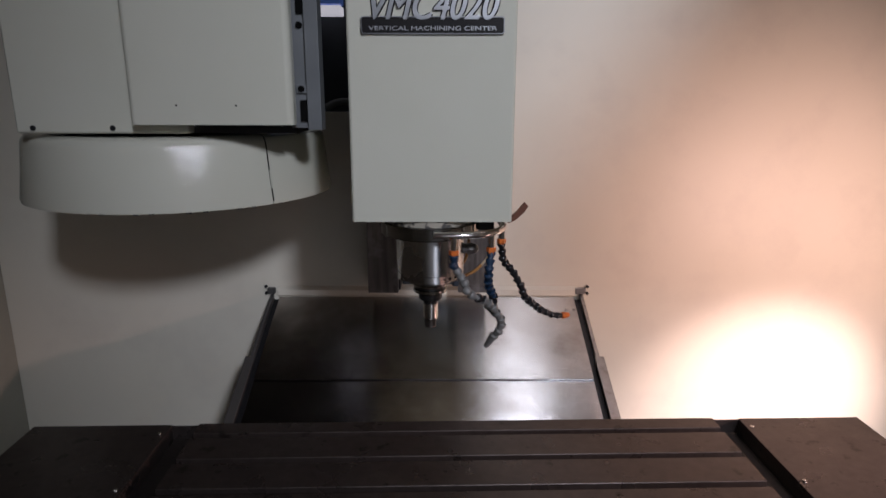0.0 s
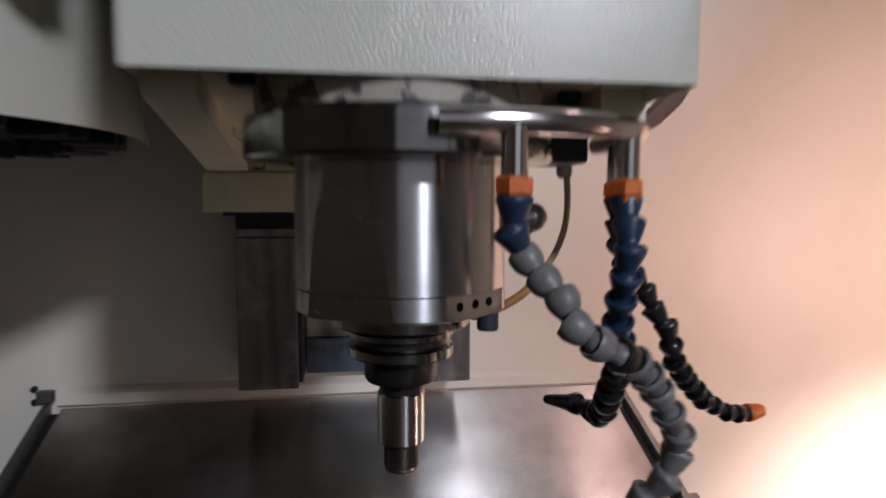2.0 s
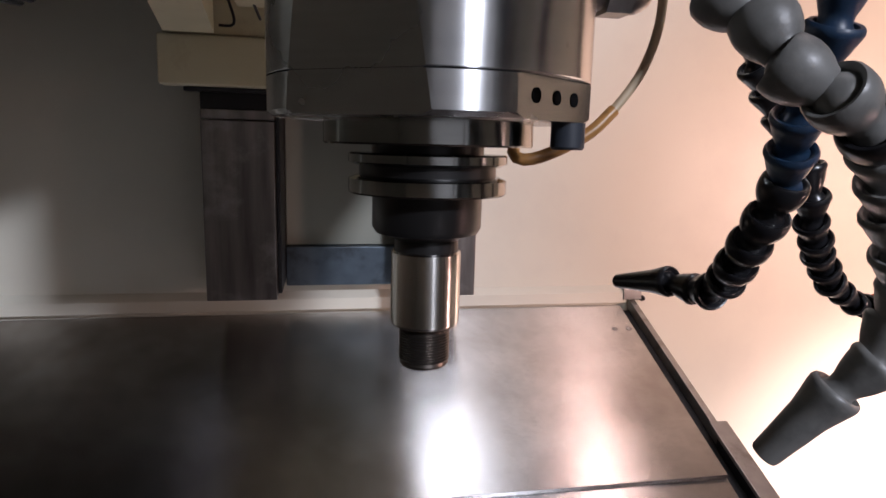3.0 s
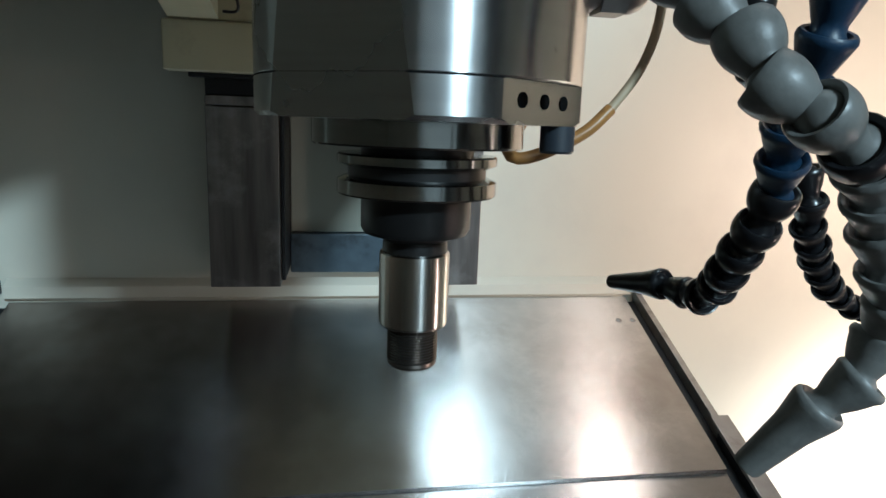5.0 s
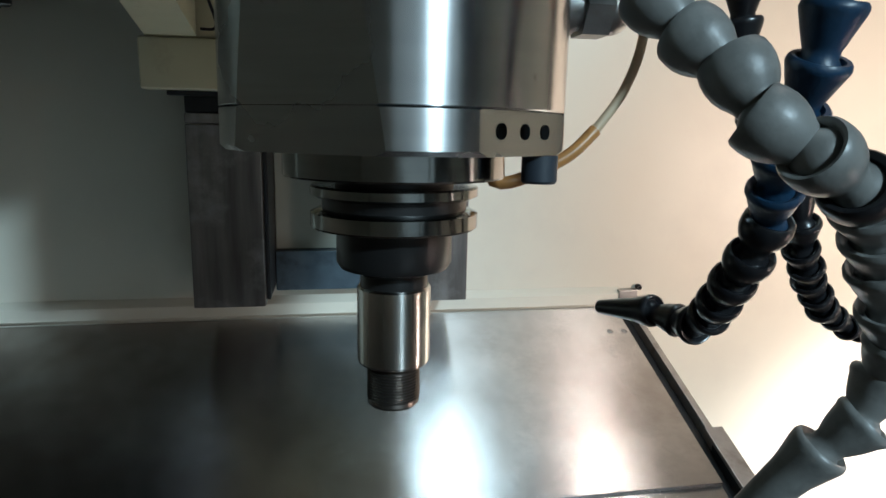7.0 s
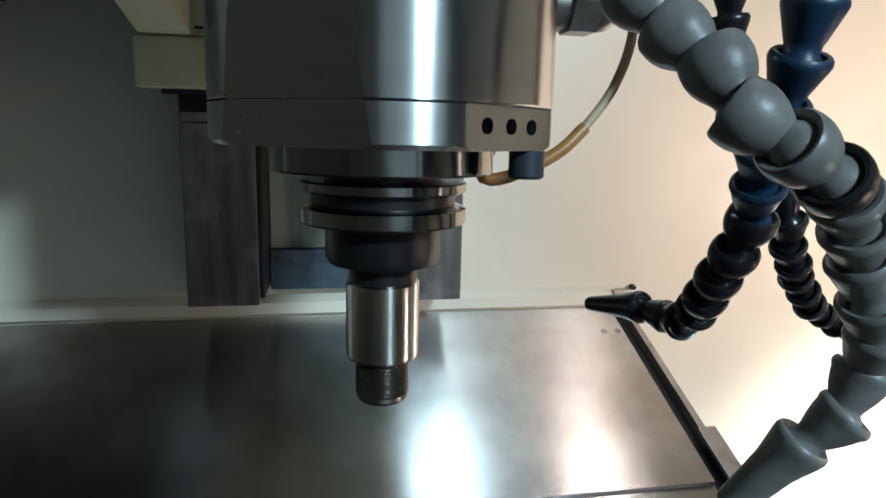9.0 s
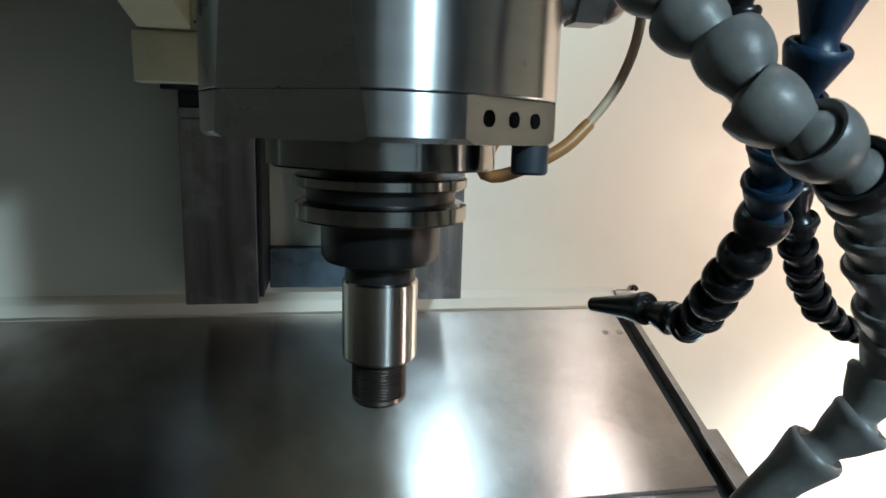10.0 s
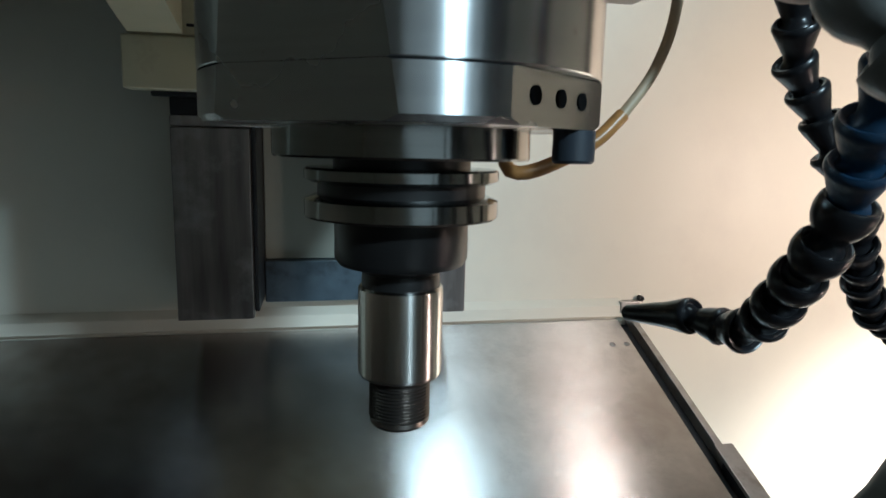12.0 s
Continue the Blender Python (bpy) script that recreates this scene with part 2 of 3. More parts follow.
def part(name, bm, mat, parent=None, label="", smooth=35):
    me = bpy.data.meshes.new(name)
    bm.to_mesh(me)
    bm.free()
    me.materials.append(mat)
    if smooth:
        for p in me.polygons:
            p.use_smooth = True
        me.set_sharp_from_angle(angle=radians(smooth))
    ob = new(name, me)
    if smooth and len(me.polygons) < 400:
        keep = ob.modifiers.new("even_shading", "WEIGHTED_NORMAL")
        keep.keep_sharp = True
    if parent:
        ob.parent = parent
        ob.matrix_parent_inverse = parent.matrix_world.inverted()
    if label:
        tagged(ob, label)
    return ob


def thing(name, place, label, category, group="", kind=""):
    e = new(name)
    e.location = place
    bpy.context.view_layer.update()
    return tagged(e, label, category, group, kind)


def structure(name, bm, mat, label):
    return tagged(part(name, bm, mat), label, kind="structure")


def screw(parent, place, radius, axis, mat, name="screw", depth=0.004):
    """A round head with a hex socket, facing along axis."""
    bm = lathe([(radius * 0.45, depth * 0.35), (radius * 0.45, depth), (radius * 0.85, depth), (radius, depth * 0.7), (radius, -depth)], n=16, cap=True)
    turn = Vector((0, 0, 1)).rotation_difference(Vector(axis)).to_matrix().to_4x4()
    bm.transform(Matrix.Translation(place) @ turn)
    return part(name, bm, mat, parent)


# ---- the enclosure and the workshop round it ----
WY = 0.64
bm = blank()
box(bm, -1.30, -0.62, WY, WY + 0.03, 0.1, 1.86)
box(bm, 0.12, 1.75, WY, WY + 0.03, 0.1, 1.86)
box(bm, -0.62, 0.12, WY, WY + 0.03, 0.1, 1.385)
bmesh.ops.remove_doubles(bm, verts=bm.verts, dist=1e-5)
structure("wall_back", bm, WALL, "cream enamelled sheet metal back wall of the enclosure")
structure("wall_left", box(blank(), -1.30, -1.27, -1.6, WY - 0.002, 0.1, 1.86), SHADED, "side wall of the enclosure, its enamel darkened for shade")
structure("wall_right", box(blank(), 1.75, 1.78, -1.6, WY + 0.03, 0.1, 1.86), WALL, "cream enamelled side wall of the enclosure")
structure("chip_pan", prism([(-1.6, 0.12), (WY - 0.002, 0.30), (WY - 0.002, 0.27), (-1.6, 0.09)], -1.268, 1.748, "x"), CONCRETE, "grey chip pan below the table")
# Unseen panel, added so its sloping edge cuts the lamp on the right wall.
bm = prism([(0.87, 1.98), (1.90, 1.98), (1.90, 3.1), (1.42, 3.1), (0.887, 2.23), (0.87, 2.23)], -1.64, -1.60, "y")
box(bm, 0.87, 1.83, -1.64, -1.60, 0.0, 0.62)
box(bm, 1.77, 1.83, -1.64, -1.60, 0.62, 1.98)
box(bm, 0.817, 0.847, -1.64, -1.60, 0.0, 2.23)
box(bm, 0.847, 0.87, -1.64, -1.60, 2.19, 2.23)
structure("light_blocker_2", bm, BLOCKER, "unseen grey panel with an opening and a sloping top, added to shape the front light")
# Unseen slanted panel, added to keep lamp light off the lower left wall.
structure("light_blocker_1", prism([(-1.30, 0.0), (0.43, 0.0), (0.43, 0.67), (-1.29, 1.97), (-1.30, 1.97)], -1.64, -1.60, "y"), BLOCKER, "unseen grey panel with a slanted edge, added to block the front light")
structure("floor", box(blank(), -4, 4, -5, 3, -0.05, 0.0), CONCRETE, "grey concrete workshop floor")
structure("ceiling", box(blank(), -4, 4, -5, 3, 3.4, 3.45), PLASTER, "grey workshop ceiling")
bm = blank()
box(bm, -4.1, -4, -5, 3, 0, 3.4)
box(bm, 4, 4.1, -5, 3, 0, 3.4)
box(bm, -4, 4, -5.1, -5, 0, 3.4)
box(bm, -4, 4, 3, 3.1, 0, 3.4)
structure("wall_workshop", bm, PLASTER, "grey plastered workshop walls")

# ledge over the way cover
ledge = tagged(part("trim_ledge", prism([(0.630, 0.8560), (0.628, 0.8580), (0.628, 0.8735), (0.630, 0.8760), (WY - 0.0005, 0.8830), (WY - 0.0005, 0.8560)], -0.462, 0.420, "x"), WALL), "cream painted ledge along the foot of the back wall", kind="structure")

# ---- column and ways ----
column = thing("machine_column", (0, 0.6, 0.9), "cast iron column with two dark scraped ways", "machine column")
part("way", box(blank(), -0.182, -0.099, 0.525, 0.636, 0.899, 1.1155, 0.0015), WAY, column, "dark scraped iron slideway")
part("way_cap", box(blank(), -0.182, -0.099, 0.525, 0.598, 1.1165, 1.128, 0.0015), WAY, column, "worn end of the slideway")
part("way", box(blank(), -0.184, -0.101, 0.540, 0.598, 1.1285, 1.9, 0.0015), DARKRAIL, column, "dark slideway")
part("way", box(blank(), 0.066, 0.151, 0.525, 0.636, 0.900, 1.9, 0.002), WAY, column, "dark scraped iron slideway")
part("way_edge", box(blank(), -0.0985, -0.0935, 0.535, 0.63, 0.905, 1.9, 0.001), DARKRAIL, column)
# Darker than the cream wall to stand for shade between the ways.
part("middle_panel", box(blank(), -0.0930, 0.0655, 0.625, 0.638, 0.9515, 1.9, 0.002), SHADED, column, "painted panel with shade put into its colour")
part("wiper_strip", box(blank(), -0.0930, 0.0655, 0.612, 0.638, 0.8966, 0.951, 0.002), BLUEPLATE, column, "blue-grey steel strip")
part("slide_block", box(blank(), -0.219, 0.188, 0.496, 0.524, 1.152, 1.206, 0.003), CREAMCAST, column, "cream painted slide block")
part("slide_block", box(blank(), -0.214, 0.180, 0.500, 0.524, 1.2065, 1.9, 0.003), CREAMCAST, column, "cream painted slide")
part("wiper", box(blank(), -0.196, -0.090, 0.512, 0.5245, 1.1465, 1.1515, 0.001), DARKRAIL, column)
part("frame", box(blank(), -0.80, 0.10, 0.78, 1.3, 0.2, 3.0, 0.02), DARKCAST, column, "dark grey casting")

# Stands for the bright background spot through the opening; its glow is added.
glow_patch = thing("bright_patch", (-0.32, 0.72, 1.62), "white and blue bright patch behind the wall opening, glow added", "display")
part("body", box(blank(), -0.40, -0.258, 0.70, 0.76, 1.646, 1.670, 0.002), WHITE, glow_patch)
part("blue_patch", box(blank(), -0.40, -0.258, 0.70, 0.76, 1.6735, 1.75, 0.002), NAVY, glow_patch, "blue screen")
conduit = thing("conduit", (-0.27, 0.7, 1.39), "grey cable conduit lying in the wall opening", "conduit")
part("pipe", tube([(-0.36, 0.70, 1.38), (-0.31, 0.69, 1.395), (-0.27, 0.70, 1.412), (-0.2, 0.72, 1.41)], 0.010), GREYPAINT, conduit)

# ---- way cover behind the table ----
cover = thing("way_cover", (0, 0.45, 0.77), "telescoping oiled sheet steel way cover", "way cover")


def cz(y):
    return 0.731 + 0.422 * (y - 0.337)


def slope(y0, y1, up, thick):
    return [(y0, cz(y0) + up), (y1, cz(y1) + up), (y1, cz(y1) + up - thick), (y0, cz(y0) + up - thick)]


upper = part("upper_plate", prism(slope(0.337, 0.6265, 0.0, 0.004), -0.456, 0.4095, "x"), PLATE, cover, "oiled steel sheet with dark smears, dim reflections painted in at left")
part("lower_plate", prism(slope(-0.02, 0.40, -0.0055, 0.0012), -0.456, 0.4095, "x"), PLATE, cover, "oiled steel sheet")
for sx in (0.379, 0.401):
    b = lathe([(0.0045, -0.002), (0.0045, 0.0006), (0.003, 0.0014), (0.0008, 0.0014)], n=14)
    b.transform(Matrix.Translation((sx, 0.576, cz(0.576))) @ Matrix.Rotation(0.399, 4, "X"))
    part("rivet", b, RAIL, upper)
for sgn, xr in ((1, 0.414), (-1, -0.460)):
    # The left guide takes a darker grey than the right one.
    STEEL = RAIL if sgn > 0 else GREYDARK
    a, b_ = sorted((xr - sgn * 0.004, xr + sgn * 0.0142))
    part("channel", prism(slope(-0.02, 0.632, -0.012, 0.03), a, b_, "x"), DARKRAIL, cover, "black guide channel")
    a, b_ = sorted((xr + sgn * 0.0145, xr + sgn * 0.024))
    part("guide_rail", prism(slope(0.38, 0.638, 0.004, 0.05), a, b_, "x", 0.0008), STEEL, cover, "grey steel guide rail")
    a, b_ = sorted((xr + sgn * 0.010, xr + sgn * 0.034))
    part("guide_sleeve", prism(slope(-0.02, 0.400, 0.008, 0.006), a, b_, "x", 0.0008), STEEL, cover, "wide grey steel guide sleeve")
    a, b_ = sorted((xr + sgn * 0.012, xr + sgn * 0.0142))
    part("inner_lip", prism(slope(-0.02, 0.385, 0.004, 0.03), a, b_, "x"), DARKRAIL, cover)
    a, b_ = sorted((xr + sgn * (0.0005 if sgn > 0 else 0.009), xr + sgn * 0.031))
    part("end_bracket", box(blank(), a, b_, 0.626, 0.6395, 0.862, 0.880, 0.0015), STEEL, cover, "small end bracket")
    for zz in (0.862, 0.882):
        screw(cover, (xr + sgn * 0.037, 0.638, zz), 0.0045, (0, -1, 0), DARKRAIL, "bolt", 0.006)

# ---- table ----
TZ = 0.775
table = thing("machine_table", (0.055, -0.2, TZ - 0.1), "oiled brown cast iron machine table with long slots", "machine table")
slots = [-0.456, -0.363, -0.270, -0.178, -0.086, 0.003]
out = [(0.052, TZ - 0.10), (0.052, TZ - 0.002), (0.050, TZ)]
for y in reversed(slots):
    out += [(y + 0.0092, TZ), (y + 0.008, TZ - 0.0014), (y + 0.008, TZ - 0.016), (y + 0.014, TZ - 0.016), (y + 0.014, TZ - 0.028), (y - 0.014, TZ - 0.028), (y - 0.014, TZ - 0.016), (y - 0.008, TZ - 0.016), (y - 0.008, TZ - 0.0014), (y - 0.0092, TZ)]
out += [(-0.50, TZ), (-0.50, TZ - 0.10)]
part("tabletop", prism(out, -0.476, 0.592, "x"), IRON, table, "brown cast iron top with T-slots")
for x0, x1 in ((-0.530, -0.4765), (0.5925, 0.646)):
    part("coolant_trough", box(blank(), x0, x1, -0.50, 0.052, TZ - 0.10, TZ - 0.034, 0.001), TROUGH, table, "black coolant trough")
    part("trough_end", box(blank(), x0 - 0.004, x1 + 0.004, 0.045, 0.0490, TZ - 0.033, TZ - 0.003, 0.001), IRON, table)
for x0, x1 in ((-0.812, -0.5305), (0.6465, 0.902)):
    plate = thing("table_cover_plate", ((x0 + x1) / 2, -0.2, TZ), "brown oiled steel cover plate beside the table", "cover plate", "table cover plates")
    part("plate", box(blank(), x0, x1, -0.50, 0.049, TZ - 0.10, TZ - 0.0005, 0.002), IRON, plate)
    for yy in (0.012, -0.172, -0.36):
        xx = x0 + 0.012 if x0 > 0 else x1 - 0.012
        screw(plate, (xx, yy, TZ), 0.0040, (0, 0, 1), BRIGHT, "screw", 0.0020)

TURN = Matrix.Translation((0.055, 0.0, 0.0)) @ Matrix.Rotation(radians(1.4), 4, "Z") @ Matrix.Translation((-0.055, 0.0, 0.0))
for slab in [o for o in scene.objects if not o.parent and o.name.split(".")[0] in ("machine_table", "table_cover_plate")]:
    slab.matrix_basis = TURN @ slab.matrix_basis

# ---- spindle head ----
head = thing("spindle_head", (0, 0, 1.2), "cream painted machine head with a silver lettered badge", "machine head")
cover_bm = prism([(-0.1305, -0.086), (0.1405, -0.086), (0.1405, 0.30), (-0.1305, 0.30)], 1.2255, 2.1, "z")
vert = [e for e in cover_bm.edges if abs(e.verts[0].co.z - e.verts[1].co.z) > 0.1]
bmesh.ops.bevel(cover_bm, geom=vert, offset=0.006, segments=4, profile=0.5, affect="EDGES")
low = [f for f in cover_bm.faces if f.normal.z < -0.9]
bmesh.ops.delete(cover_bm, geom=low, context="FACES")
shell = part("front_cover", cover_bm, PAINT, head, "cream orange-peel painted sheet metal cover")
so = shell.modifiers.new("thickness", "SOLIDIFY")
so.thickness, so.offset = 0.003, -1
shell.modifiers.move(1, 0)
part("casting", prism([(-0.078, 1.2345), (0.44, 1.2265), (0.44, 2.0), (-0.078, 2.0)], -0.126, 0.136, "x"), CREAMCAST, head, "cream painted head casting")
rib = prism([(-0.129, -0.05), (-0.209, 0.486), (-0.157, 0.486), (-0.104, -0.05)], 1.206, 1.34, "z")
for v in rib.verts:
    if v.co.z < 1.21:
        v.co.z = 1.2180 - 0.022 * (v.co.y + 0.05)
part("side_rib", rib, CREAMCAST, head, "cream painted casting rib")
rib = prism([(0.112, -0.03), (0.118, 0.30), (0.1395, 0.30), (0.1395, -0.03)], 1.214, 1.34, "z")
part("side_rib", rib, CREAMCAST, head, "cream painted casting rib")
for bx, by in ((-0.085, -0.035), (-0.045, -0.055), (0.06, -0.045), (0.10, -0.01)):
    screw(head, (bx, by, 1.2335), 0.007, (0, 0, -1), DARKRAIL, "bolt", 0.006)
part("wire", tube([(-0.140, 0.40, 1.26), (-0.135, 0.43, 1.235), (-0.130, 0.44, 1.210), (-0.148, 0.445, 1.208)], 0.0015), BLACK, head, "thin black wire")
part("wire", tube([(-0.125, 0.38, 1.27), (-0.112, 0.42, 1.235), (-0.104, 0.44, 1.215)], 0.0015), BLACK, head, "thin black wire")
part("rear_casting", box(blank(), -0.165, 0.150, 0.305, 0.49, 1.345, 2.1, 0.004), DARKCAST, head, "dark grey casting")


def outline(x0, x1, z0, z1, r):
    """A rectangle with round corners, as (x, z) pairs."""
    out = []
    for cx, cz_, a0 in ((x1 - r, z1 - r, 0), (x0 + r, z1 - r, 90), (x0 + r, z0 + r, 180), (x1 - r, z0 + r, 270)):
        out += [(cx + r * math.cos(radians(a0 + 18 * k)), cz_ + r * math.sin(radians(a0 + 18 * k))) for k in range(6)]
    return out


def rounded(x0, x1, z0, z1, r, y0, y1):
    return prism(outline(x0, x1, z0, z1, r), y0, y1, "y")


badge = part("badge", rounded(-0.105, 0.119, 1.5285, 1.5535, 0.004, -0.0905, -0.0865), BADGE, head, "black enamel badge with a silver rim")
rim = bmesh.new()
rings = [[rim.verts.new((x, y, z)) for x, z in outline(-0.105 - g, 0.119 + g, 1.5285 - g, 1.5535 + g, 0.004 + g)] for g, y in ((0.0012, -0.0868), (0.0010, -0.0910), (0.0004, -0.0916), (-0.0004, -0.0916), (-0.0009, -0.0907))]
for ring_a, ring_b in zip(rings, rings[1:]):
    for i in range(len(ring_a)):
        k = (i + 1) % len(ring_a)
        rim.faces.new((ring_a[i], ring_a[k], ring_b[k], ring_b[i]))
bmesh.ops.recalc_face_normals(rim, faces=rim.faces)
part("rim", rim, SILVER, badge, "silver rim")


def lettering(name, text, place, size, width, shear, depth, mat, parent, label, bold=0.0, edge=0.0):
    cu = bpy.data.curves.new(name, "FONT")
    cu.body, cu.size, cu.shear, cu.extrude, cu.offset = text, size, shear, depth, bold
    cu.bevel_depth = edge or depth * 0.3
    cu.align_x = "CENTER"
    tmp = new("tmp", cu)
    bpy.context.view_layer.update()
    me = bpy.data.meshes.new_from_object(tmp.evaluated_get(bpy.context.evaluated_depsgraph_get()))
    bpy.data.objects.remove(tmp)
    span = max(v.co.x for v in me.vertices) - min(v.co.x for v in me.vertices)
    mid = (max(v.co.x for v in me.vertices) + min(v.co.x for v in me.vertices)) / 2
    for v in me.vertices:
        v.co.x = (v.co.x - mid) * width / span
    me.transform(Matrix.Translation(place) @ Matrix.Rotation(radians(90), 4, "X"))
    me.materials.clear()
    me.materials.append(mat)
    ob = new(name, me)
    ob.parent = parent
    ob.matrix_parent_inverse = parent.matrix_world.inverted()
    return tagged(ob, label)


lettering("badge_text", "VERTICAL MACHINING CENTER", (0.007, -0.0912, 1.5335), 0.0088, 0.202, 0.0, 0.0005, SILVER, badge, "small silver capital lettering", 0.0, 0.0001)
for dx, dz in ((0.0030, -0.0012), (-0.0018, 0.0010)):
    lettering("letter_backing", "VMC4020", (0.010 + dx, -0.0872, 1.5500 + dz), 0.062, 0.200, 0.32, 0.0012 + dz * 0.1, BADGE, head, "black edge behind the lettering", 0.0, 0.0002)
for dx, dy in ((0.0, 0.0), (0.0014, 0.0003)):
    lettering("model_text", "VMC4020", (0.010 + dx, -0.0895 + dy, 1.5500), 0.062, 0.200, 0.32, 0.003, SILVER, head, "large slanted silver lettering", 0.0, 0.0002)

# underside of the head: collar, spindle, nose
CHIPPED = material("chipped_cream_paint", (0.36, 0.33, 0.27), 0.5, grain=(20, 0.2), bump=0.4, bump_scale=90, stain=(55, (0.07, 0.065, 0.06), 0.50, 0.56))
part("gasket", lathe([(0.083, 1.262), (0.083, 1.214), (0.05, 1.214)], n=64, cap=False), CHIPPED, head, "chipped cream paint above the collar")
part("collar", lathe([(0.05, 1.2138), (0.088, 1.2138), (0.0895, 1.212), (0.0895, 1.192), (0.0875, 1.190), (0.065, 1.1885)], n=96, cap=False), FLANGE, head, "dark steel spindle collar")


def inclined_flat(bm, ang, low, slope, z0):
    """Mills a flat that faces ang: at the height z0 it lies low from the axis, and leans outward with the height."""
    nx, ny = math.cos(radians(ang)), math.sin(radians(ang))
    bmesh.ops.bisect_plane(bm, geom=list(bm.verts) + list(bm.edges) + list(bm.faces), plane_co=(nx * low, ny * low, z0), plane_no=(nx, ny, -slope), clear_outer=True)
    bmesh.ops.holes_fill(bm, edges=[e for e in bm.edges if e.is_boundary], sides=0)
    bmesh.ops.recalc_face_normals(bm, faces=bm.faces)
    return bm


FLAT = (-124.0, 0.0561, 0.0625, 1.105)
body_bm = lathe([(0.0622, 1.1886), (0.0622, 1.1196), (0.0618, 1.1192)], n=240)
part("spindle_body", inclined_flat(body_bm, *FLAT), GROUND, head, "ground steel spindle cartridge with a milled flat", smooth=5)
cap_bm = lathe([(0.0616, 1.1190), (0.0622, 1.1186), (0.0622, 1.1066), (0.0606, 1.1050), (0.030, 1.1048)], n=240)
inclined_flat(cap_bm, -50.0, 0.0572, 0.0, 1.1)
inclined_flat(cap_bm, *FLAT)
seam_bm = inclined_flat(lathe([(0.0619, 1.1199), (0.0619, 1.1183)], n=240), FLAT[0], FLAT[1] - 0.0003, FLAT[2], FLAT[3])
part("seam_gap", inclined_flat(seam_bm, -50.0, 0.0569, 0.0, 1.1), DARKHOLE, head)
nose = part("nose_cap", cap_bm, GROUND, head, "ground steel nose cap with a flat", smooth=8)
part("nose_ring", lathe([(0.0415, 1.1049), (0.0415, 1.0962), (0.0408, 1.0955), (0.022, 1.0955)], n=96, cap=False), FLANGE, head, "dark steel spindle nose ring")
fx, fy = math.cos(radians(-50)), math.sin(radians(-50))
for off in (-0.0135, -0.0002, 0.0120):
    hole = lathe([(0.0025, 0.0003), (0.0025, -0.004)], n=18)
    hole.transform(Matrix.Translation((fx * 0.0573 - fy * off, fy * 0.0573 + fx * off, 1.1127)) @ Vector((0, 0, 1)).rotation_difference(Vector((fx, fy, 0))).to_matrix().to_4x4())
    part("screw_hole", hole, DARKHOLE, nose, "dark round screw hole")
part("stop_button", lathe([(0.0062, 1.1050), (0.0062, 1.0962), (0.0055, 1.0953)], 0.0468, -0.030, n=32), RUBBER, head, "dark blue-grey rubber button")

# cable and fittings beside the spindle
part("cable", tube([(0.116, 0.037, 1.200), (0.119, 0.041, 1.160), (0.112, 0.042, 1.134), (0.098, 0.042, 1.114), (0.094, 0.042, 1.110)], 0.0023), CABLE, head, "tan sheathed cable")
part("cable_sleeve", tube([(0.0985, 0.042, 1.1145), (0.086, 0.041, 1.103), (0.067, 0.042, 1.093), (0.054, 0.043, 1.0895), (0.050, 0.048, 1.094), (0.058, 0.053, 1.107), (0.070, 0.054, 1.130), (0.074, 0.052, 1.165), (0.074, 0.050, 1.206)], 0.0031), AMBER, head, "amber sleeve over the cable")
part("cable_gland", lathe([(0.004, 1.184), (0.006, 1.187), (0.006, 1.196), (0.003, 1.200)], 0.1155, 0.0375, n=6), RAIL, head)
part("valve_block", box(blank(), 0.070, 0.118, 0.000, 0.055, 1.192, 1.222, 0.003), DARKRAIL, head, "black valve block")
fit_bm = bmesh.new()
for x0, x1, r, n in ((0.060, 0.0655, 0.0095, 24), (0.0655, 0.068, 0.0080, 24), (0.068, 0.0785, 0.0112, 6)):
    g = bmesh.ops.create_cone(fit_bm, cap_ends=True, segments=n, radius1=r, radius2=r, depth=x1 - x0, matrix=Matrix.Translation(((x0 + x1) / 2, -0.004, 1.1585)) @ Matrix.Rotation(radians(90), 4, "Y"))
bmesh.ops.create_uvsphere(fit_bm, u_segments=20, v_segments=12, radius=0.0090, matrix=Matrix.Translation((0.0805, -0.004, 1.1585)))
part("pipe_fitting", fit_bm, RAIL, head, "steel pipe fitting with a round end")
lever = prism([(0.1395, 1.2110), (0.1440, 1.2085), (0.1560, 1.2150), (0.1700, 1.2280), (0.1775, 1.2400), (0.1710, 1.2460), (0.1600, 1.2320), (0.1480, 1.2200)], -0.016, -0.002, "y", 0.001)
part("lever", lever, COPPER, head, "brown metal lever")

# ---- coolant manifold and its jointed hoses ----
manifold = thing("coolant_manifold", (0.06, -0.09, 1.204), "chromed coolant pipe bent round the spindle collar", "coolant pipe")
part("pipe", tube([(0.008, -0.0985, 1.2045), (0.030, -0.1005, 1.2045), (0.060, -0.0985, 1.2045), (0.088, -0.090, 1.2045), (0.112, -0.072, 1.2045), (0.127, -0.045, 1.2045), (0.133, -0.015, 1.2045), (0.131, 0.02, 1.2045)], 0.0062, n=24), CHROME, manifold)
for x, y in ((0.042, -0.1005), (0.107, -0.0765), (0.131, -0.012)):
    stub = part("stub", lathe([(0.0061, 1.202), (0.0061, 1.1785)], x, y, n=28), CHROME, manifold)
    part("nut", lathe([(0.0068, 1.1800), (0.0086, 1.1790), (0.0086, 1.1722), (0.0072, 1.1708), (0.0070, 1.1680)], x, y, n=6), ORANGE, manifold, "orange plastic hose nut")


